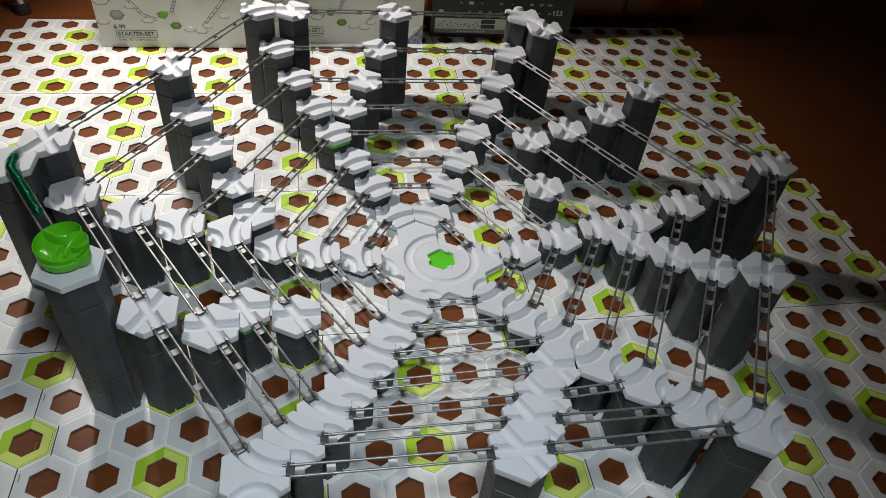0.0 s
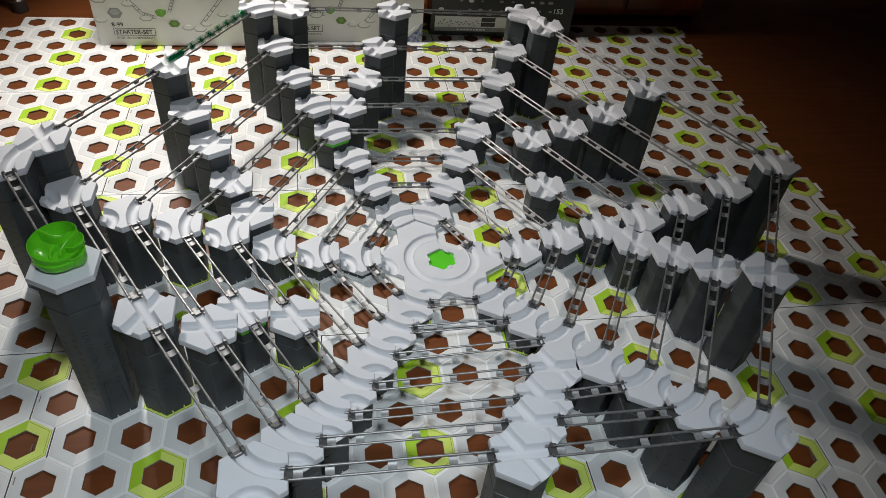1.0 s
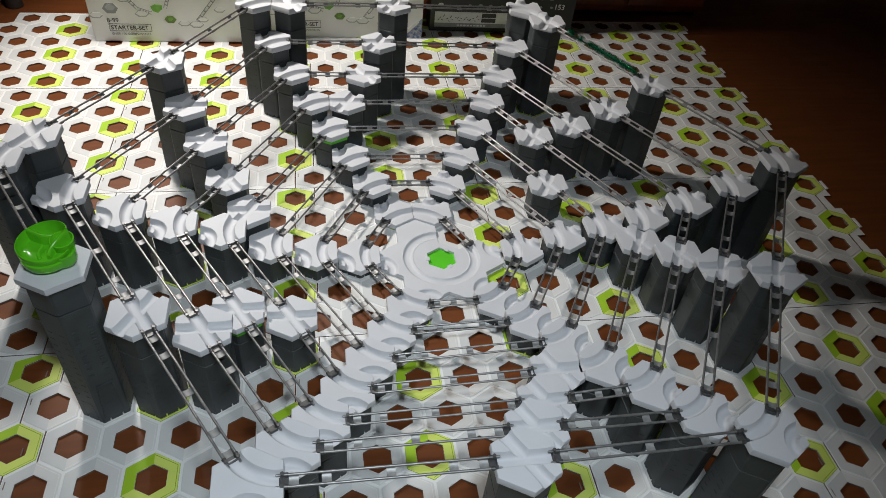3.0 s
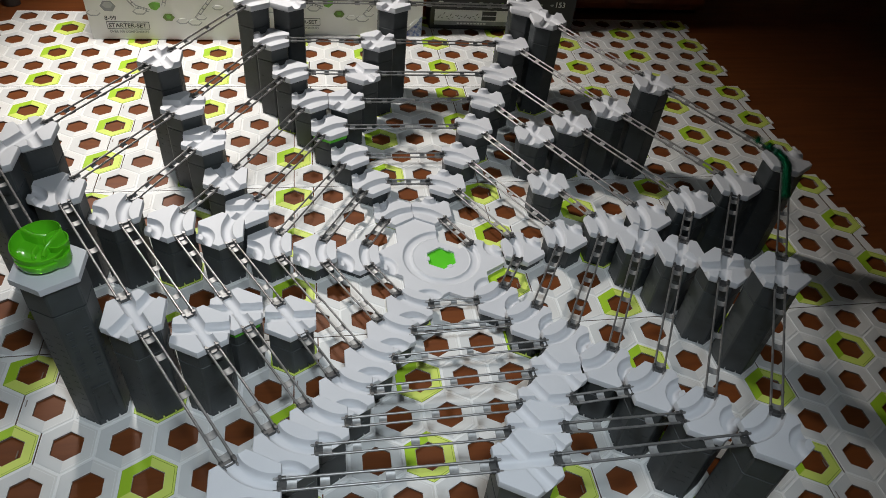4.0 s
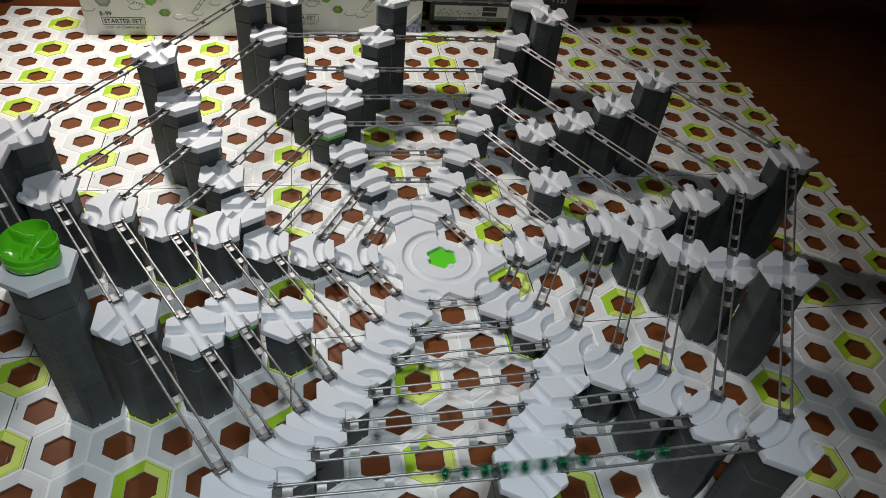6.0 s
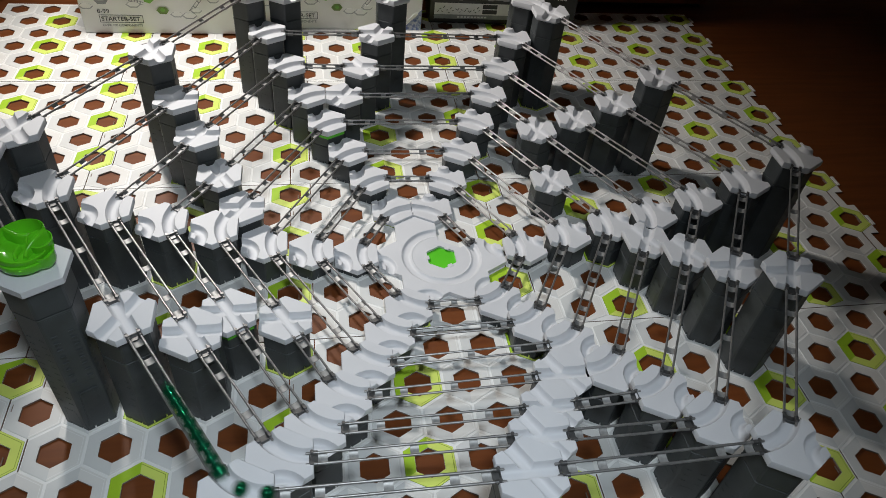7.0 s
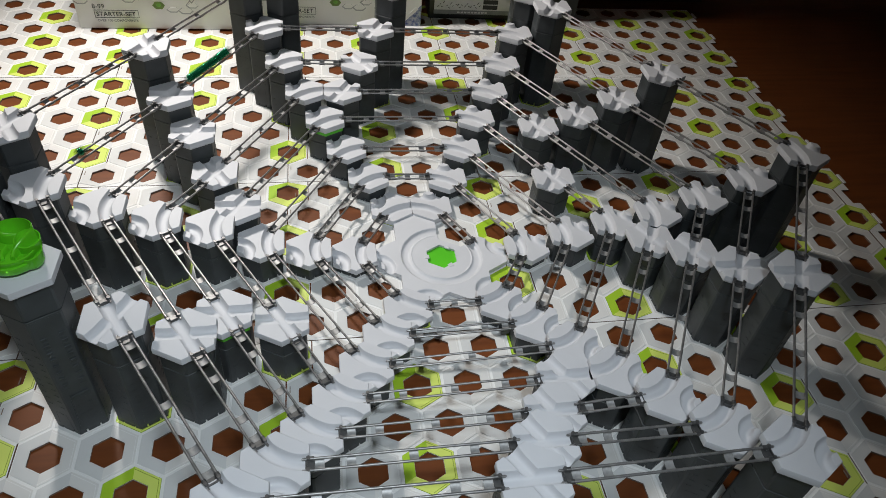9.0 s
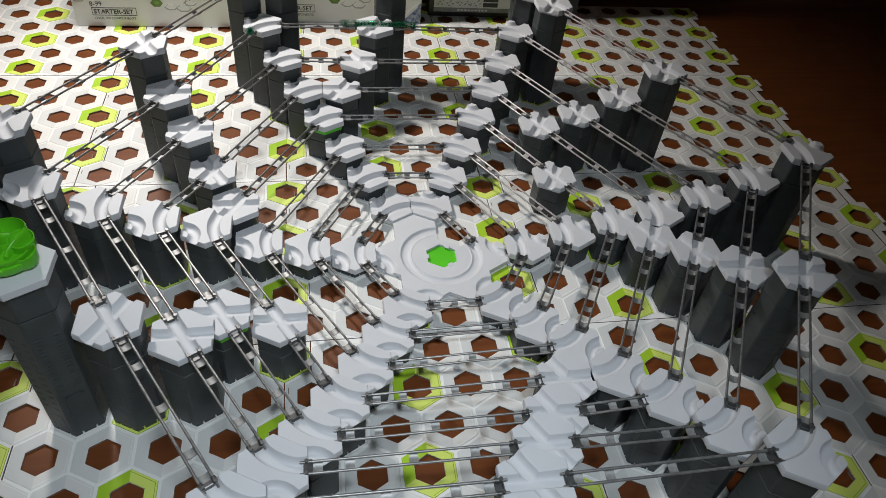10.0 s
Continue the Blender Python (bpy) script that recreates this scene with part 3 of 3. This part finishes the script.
    ridge(((-0.30, 0.27), (-0.20, 0.22), (-0.06, 0.16), (0.10, 0.19)), 0.50, 0.42)
    ridge(((-0.04, 0.0), (-0.075, -0.10), (-0.07, -0.18), (-0.03, -0.26)), 0.36, 0.30)
    return tagged(thing, "glossy green see-through starter cup with a spiral ramp", "starter cup")


plain_tile(-5, -4, 3.72)
starter_cup(-5, -4, 3.722)


# ---- boxes standing behind the track ----
def text_part(words, size, x, z, y, mat, parent, align="LEFT"):
    cu = bpy.data.curves.new("lettering", "FONT")
    cu.body, cu.size, cu.align_x, cu.extrude = words, size, align, 0.0002
    cu.offset = 0.0 if words[0] == "8" else size * 0.01
    tmp = new("lettering", cu)
    bpy.context.view_layer.update()
    me = bpy.data.meshes.new_from_object(tmp.evaluated_get(bpy.context.evaluated_depsgraph_get()))
    bpy.data.objects.remove(tmp)
    me.materials.append(mat)
    return mesh_part("lettering", me, parent, "printed words", pose(x, y, z, 90, 0, 0))


def flat(bm, pts, y):
    """A thin printed shape on the front of a box, from points (x, z)."""
    loft(bm, [[Vector((x, y - 0.0006, z)) for x, z in pts], [Vector((x, y + 0.0004, z)) for x, z in pts]])


def stripe(bm, a, b, w, y):
    a, b = Vector(a), Vector(b)
    n = (b - a).normalized().orthogonal() * w / 2
    flat(bm, [tuple(a + n), tuple(b + n), tuple(b - n), tuple(a - n)], y)


def hex_xz(x, z, r, squash=0.75):
    return [(x + r * math.cos(radians(60 * k)), z + r * squash * math.sin(radians(60 * k))) for k in range(6)]


def starter_box(x0, y0, width):
    w, d, h = width * P, 0.093, 0.385
    thing = new("game_box")
    thing.location = (x0, y0, 0.0007)
    bm = bmesh.new()
    add_box(bm, 0, w, 0, d, 0, h, 0.0015)
    part("carton", bm, BOX_WHITE, thing)
    u = 5.1 * P / 290
    text_part("8-99", 11.8 * u, 29 * u, 39 * u, -0.0006, INK, thing)
    text_part("STARTER-SET", 11.4 * u, 33.5 * u, 24.6 * u, -0.0006, INK, thing)
    text_part("OVER 100 COMPONENTS", 6.2 * u, 33 * u, 14.0 * u, -0.0006, INK_GREY, thing)
    bm = bmesh.new()
    for a, b in (((31, 21.5), (106, 21.5)), ((31, 35.5), (106, 35.5)), ((31, 21.5), (31, 35.5)), ((106, 21.5), (106, 35.5))):
        stripe(bm, (a[0] * u, a[1] * u), (b[0] * u, b[1] * u), 0.8 * u, 0)
    part("word_frame", bm, INK, thing)
    bm = bmesh.new()
    flat(bm, hex_xz(40 * u, 66 * u, 14 * u, 0.8), 0)
    part("printed_hexagon", bm, INK_GREY, thing)
    bm = bmesh.new()
    flat(bm, hex_xz(40 * u, 68 * u, 9 * u, 0.7), -0.0004)
    part("printed_hexagon", bm, INK_MID, thing)

    def printed_rail(a, b):
        """Two fine lines with cross ties, as on a drawing of a track."""
        a, b = Vector(a), Vector(b)
        n = (b - a).normalized().orthogonal() * 2.6
        bm = bmesh.new()
        for sgn in (-1, 1):
            stripe(bm, tuple((a + n * sgn) * u), tuple((b + n * sgn) * u), 1.1 * u, 0)
        for k in range(1, 5):
            c = a.lerp(b, k / 5)
            stripe(bm, tuple((c - n) * u), tuple((c + n) * u), 1.6 * u, -0.0003)
        part("printed_rail", bm, INK_GREY, thing)

    for a, b in (((62, 100), (88, 66)), ((88, 66), (112, 58)), ((150, 100), (138, 68)), ((193, 44), (232, 92)), ((232, 92), (262, 128)), ((22, 92), (62, 112)), ((62, 112), (118, 150)), ((160, 110), (215, 150))):
        printed_rail(a, b)

    def printed_tile(x, z, r):
        bm = bmesh.new()
        flat(bm, hex_xz(x * u, z * u, r * u, 0.5), -0.0001)
        outer = part("printed_tile", bm, INK_MID, thing)
        bm = bmesh.new()
        flat(bm, hex_xz((x + 0.5) * u, (z + 1.2) * u, r * 0.84 * u, 0.46), -0.0005)
        part("printed_top", bm, BOX_WHITE, outer)

    for hx, hz, r in ((94, 56, 13), (190, 36, 14), (203, 46, 11), (168, 38, 12), (12, 52, 13), (16, 92, 16), (192, 108, 14), (104, 110, 15), (255, 118, 16), (236, 66, 11), (66, 84, 12)):
        printed_tile(hx, hz, r)
    bm = bmesh.new()
    flat(bm, [(q * u, r * u) for q, r in ((112, 71), (120, 75), (133, 74), (132, 66), (124, 59), (115, 62))], -0.0007)
    part("printed_green", bm, INK_GREEN, thing, "printed green track piece")
    bm = bmesh.new()
    flat(bm, hex_xz(144 * u, 46 * u, 11 * u, 0.7), -0.0007)
    ring = part("printed_green", bm, INK_OLIVE, thing, "printed green hexagon ring")
    bm = bmesh.new()
    flat(bm, hex_xz(144 * u, 47 * u, 5 * u, 0.7), -0.0011)
    part("printed_centre", bm, INK_GREEN, ring)
    bm = bmesh.new()
    flat(bm, [(w - 42 * u, 0.5 * u), (w - 0.6 * u, 0.5 * u), (w - 0.6 * u, 44 * u)], -0.0002)
    part("printed_corner", bm, INK_BLUE, thing, "blue triangular print in the corner")
    bm = bmesh.new()
    stripe(bm, (w - 34 * u, 12 * u), (w - 9 * u, 37 * u), 6 * u, -0.0008)
    part("printed_bar", bm, INK_WHITE, thing, "pale bar across the corner")
    return tagged(thing, "pale grey game carton standing on edge, printed with tracks", "game box", "game boxes behind the track")


starter_box(-10.08 * P, 11.30 * P, 5.45)
starter_box(-4.45 * P, 11.75 * P, 5.5)


def black_box(x0, y0):
    w, d, h = 5.5 * P, 0.07, 0.385
    thing = new("black_game_box")
    thing.matrix_basis = pose(x0, y0, 0.0007, 0, 0, -1.5)
    bm = bmesh.new()
    add_box(bm, 0, w, 0, d, 0, h, 0.0015)
    part("carton", bm, BOX_BLACK, thing)
    u = w / 245
    bm = bmesh.new()
    flat(bm, [(8 * u, 8 * u), (200 * u, 8 * u), (200 * u, 34 * u), (8 * u, 34 * u)], 0)
    part("printed_band", bm, INK_WHITE, thing, "pale band printed along the lower edge")
    bm = bmesh.new()
    flat(bm, [(8 * u, 8 * u), (200 * u, 8 * u), (200 * u, 15 * u), (8 * u, 15 * u)], -0.0004)
    part("printed_band", bm, INK_GREY, thing)
    bm = bmesh.new()
    for k in range(9):
        x = 46 + k * 5.6
        flat(bm, [(x * u, 10 * u), ((x + 4) * u, 10 * u), ((x + 4) * u, 12.5 * u), (x * u, 12.5 * u)], -0.0008)
    part("printed_bars", bm, INK_WHITE, thing)
    for k in range(5):
        bm = bmesh.new()
        x = 11 + 14.6 * k
        flat(bm, [(x * u, 17 * u), ((x + 13) * u, 17 * u), ((x + 13) * u, 32 * u), (x * u, 32 * u)], -0.0004)
        pic = part("printed_picture", bm, INK_WHITE, thing)
        bm = bmesh.new()
        for q in range(4):
            ex, ez = x + 2 + 3 * q, 19 + (q * 5 + k * 3) % 8
            stripe(bm, (ex * u, ez * u), ((ex + 2.6) * u, (ez + 3.5 - (q + k) % 3 * 2.4) * u), 1.0 * u, -0.0008)
        part("printed_sketch", bm, INK, pic)
    for k in range(2):
        bm = bmesh.new()
        flat(bm, [(87 * u, (17 + 8.5 * k) * u), (111 * u, (17 + 8.5 * k) * u), (111 * u, (24 + 8.5 * k) * u), (87 * u, (24 + 8.5 * k) * u)], -0.0004)
        part("printed_badge", bm, BOX_BLACK, thing)
    random.seed(5)
    for r in range(6):
        for c in range(12):
            if random.random() < 0.7:
                bm = bmesh.new()
                x, z, s = 16 + 17 * c + random.uniform(-2, 2), 46 + 15 * r, random.uniform(2.5, 5.5)
                flat(bm, hex_xz(x * u, z * u, s * u, 0.6), 0)
                part("printed_piece", bm, random.choice((INK_WHITE, INK_GREY, INK_GREY, INK_GREEN if c % 4 == 2 else INK_GREY)), thing)
    text_part("153", 12.5 * u, 208 * u, 43 * u, -0.0006, INK_WHITE, thing)
    return tagged(thing, "black game carton standing on edge with rows of printed pieces", "game box")


black_box(1.42 * P, 12.38 * P)


# ---- chair leg at the edge of the plates ----
def chair_leg(x, y):
    thing = new("chair_leg")
    thing.location = (x, y, -PLATE_T)
    bm = bmesh.new()
    add_rod(bm, (0, 0, 0.02), (-0.03, 0.03, 0.5), 0.012, 16)
    part("tube", bm, CHROME, thing, smooth=40)
    bm = bmesh.new()
    add_rod(bm, (0, 0, 0), (-0.0012, 0.0012, 0.022), 0.0155, 16)
    part("foot", bm, RUBBER, thing, "dark rubber foot", smooth=40)
    return tagged(thing, "shiny metal chair leg with a dark foot on the floor", "chair leg")


chair_leg(-13.3 * P, 14.0 * P)


# ---- wooden cabinet behind the plates ----
def cabinet(x0, x1, y):
    thing = new("wooden_cabinet")
    thing.location = (x0, y, -PLATE_T)
    w = x1 - x0
    bm = bmesh.new()
    add_box(bm, 0, w, 0.004, 0.3, 0.012, 0.62, 0.002)
    part("body", bm, VARNISH, thing)
    bm = bmesh.new()
    add_box(bm, 0.01, w - 0.01, 0.018, 0.29, 0.0, 0.012)
    part("plinth", bm, RUBBER, thing, "dark recessed plinth")
    for k in range(2):
        bm = bmesh.new()
        add_box(bm, 0.006 + k * w / 2, (k + 1) * w / 2 - 0.006, -0.006, 0.004, 0.03, 0.60, 0.002)
        part("door", bm, VARNISH, thing)
    return tagged(thing, "dark reddish-brown varnished wooden cabinet behind the plates", "cabinet")


cabinet(6.2 * P, 13.2 * P, 13.95 * P)

# ---- marbles rolling down the spiral ----
BALL = 0.0058


def marble():
    bm = bmesh.new()
    bmesh.ops.create_uvsphere(bm, u_segments=28, v_segments=18, radius=BALL)
    ob = new("marble", finish(bm, "marble", MARBLE, smooth=180))
    return tagged(ob, "shiny dark green metal marble rolling along the track", "marble", "train of green marbles")


MARBLES = [marble() for _ in range(10)]


def track_point(run):
    """The marbles' place after that many pitches from a pitch beyond the starter, rounded at the curve tiles."""
    line = [(-5, -4, 3.74, "x")] + NODES
    left = run + 1.0
    for n in range(len(line) - 1):
        i, j, h, kind = line[n]
        p, q = at(i, j, h), at(*line[n + 1][:3])
        _, d = heading(line[n], line[n + 1])
        if left <= d:
            break
        left -= d
    lift = Vector((0, 0, ROD + BALL * 0.83 + 0.005 * P))
    u = left / d
    for near, node in ((left, n), (d - left, n + 1)):
        if near < 0.5 and line[node][3] != "x" and 0 < node < len(line) - 1:
            c = at(*line[node][:3])
            back, ahead = at(*line[node - 1][:3]) - c, at(*line[node + 1][:3]) - c
            s = 0.5 + near if node == n else 0.5 - near
            return c + back.normalized() * (P / 2) * (1 - s) ** 2 + ahead.normalized() * (P / 2) * s ** 2 + lift
    return p.lerp(q, u) + lift


def motions():
    # time; distance run by the first, the eighth, the ninth and the last marble, in pitches
    table = [(0.0, 3.2, 1.3, 1.0, 0.7), (0.5, 7.0, 4.7, 4.35, 4.0), (1.0, 11.3, 8.6, 8.35, 8.1), (1.5, 15.0, 12.6, 12.35, 12.1), (2.0, 18.1, 16.2, 15.5, 14.8),
             (2.5, 21.3, 19.7, 19.3, 18.9), (4.0, 30.5, 28.8, 28.5, 28.2), (4.5, 33.65, 32.05, 30.2, 29.9), (5.0, 36.65, 35.05, 33.05, 32.75),
             (5.5, 39.6, 37.45, 36.25, 36.0), (5.7, 40.8, 38.65, 37.5, 37.15), (6.8, 46.05, 44.4, 44.18, 43.95), (7.0, 47.1, 45.45, 45.0, 44.6),
             (7.5, 50.1, 47.3, 46.7, 45.6), (8.0, 53.1, 51.0, 50.5, 49.0), (8.5, 56.3, 54.87, 54.55, 52.8), (9.0, 59.25, 57.95, 57.75, 54.2), (9.5, 62.25, 60.3, 60.0, 57.4), (10.0, 65.1, 63.5, 63.2, 60.4)]
    ts = [r[0] for r in table]
    for k, ob in enumerate(MARBLES):
        rows = []
        for n in range(151):
            t = n / 15
            first, eighth, ninth, last = (float(np.interp(t, ts, [r[c] for r in table])) for c in (1, 2, 3, 4))
            run = first + (eighth - first) * k / 7 if k < 8 else (ninth if k == 8 else last)
            q = track_point(run)
            rows.append((t, pose(q.x, q.y, q.z)))
        walk(ob, rows)


motions()
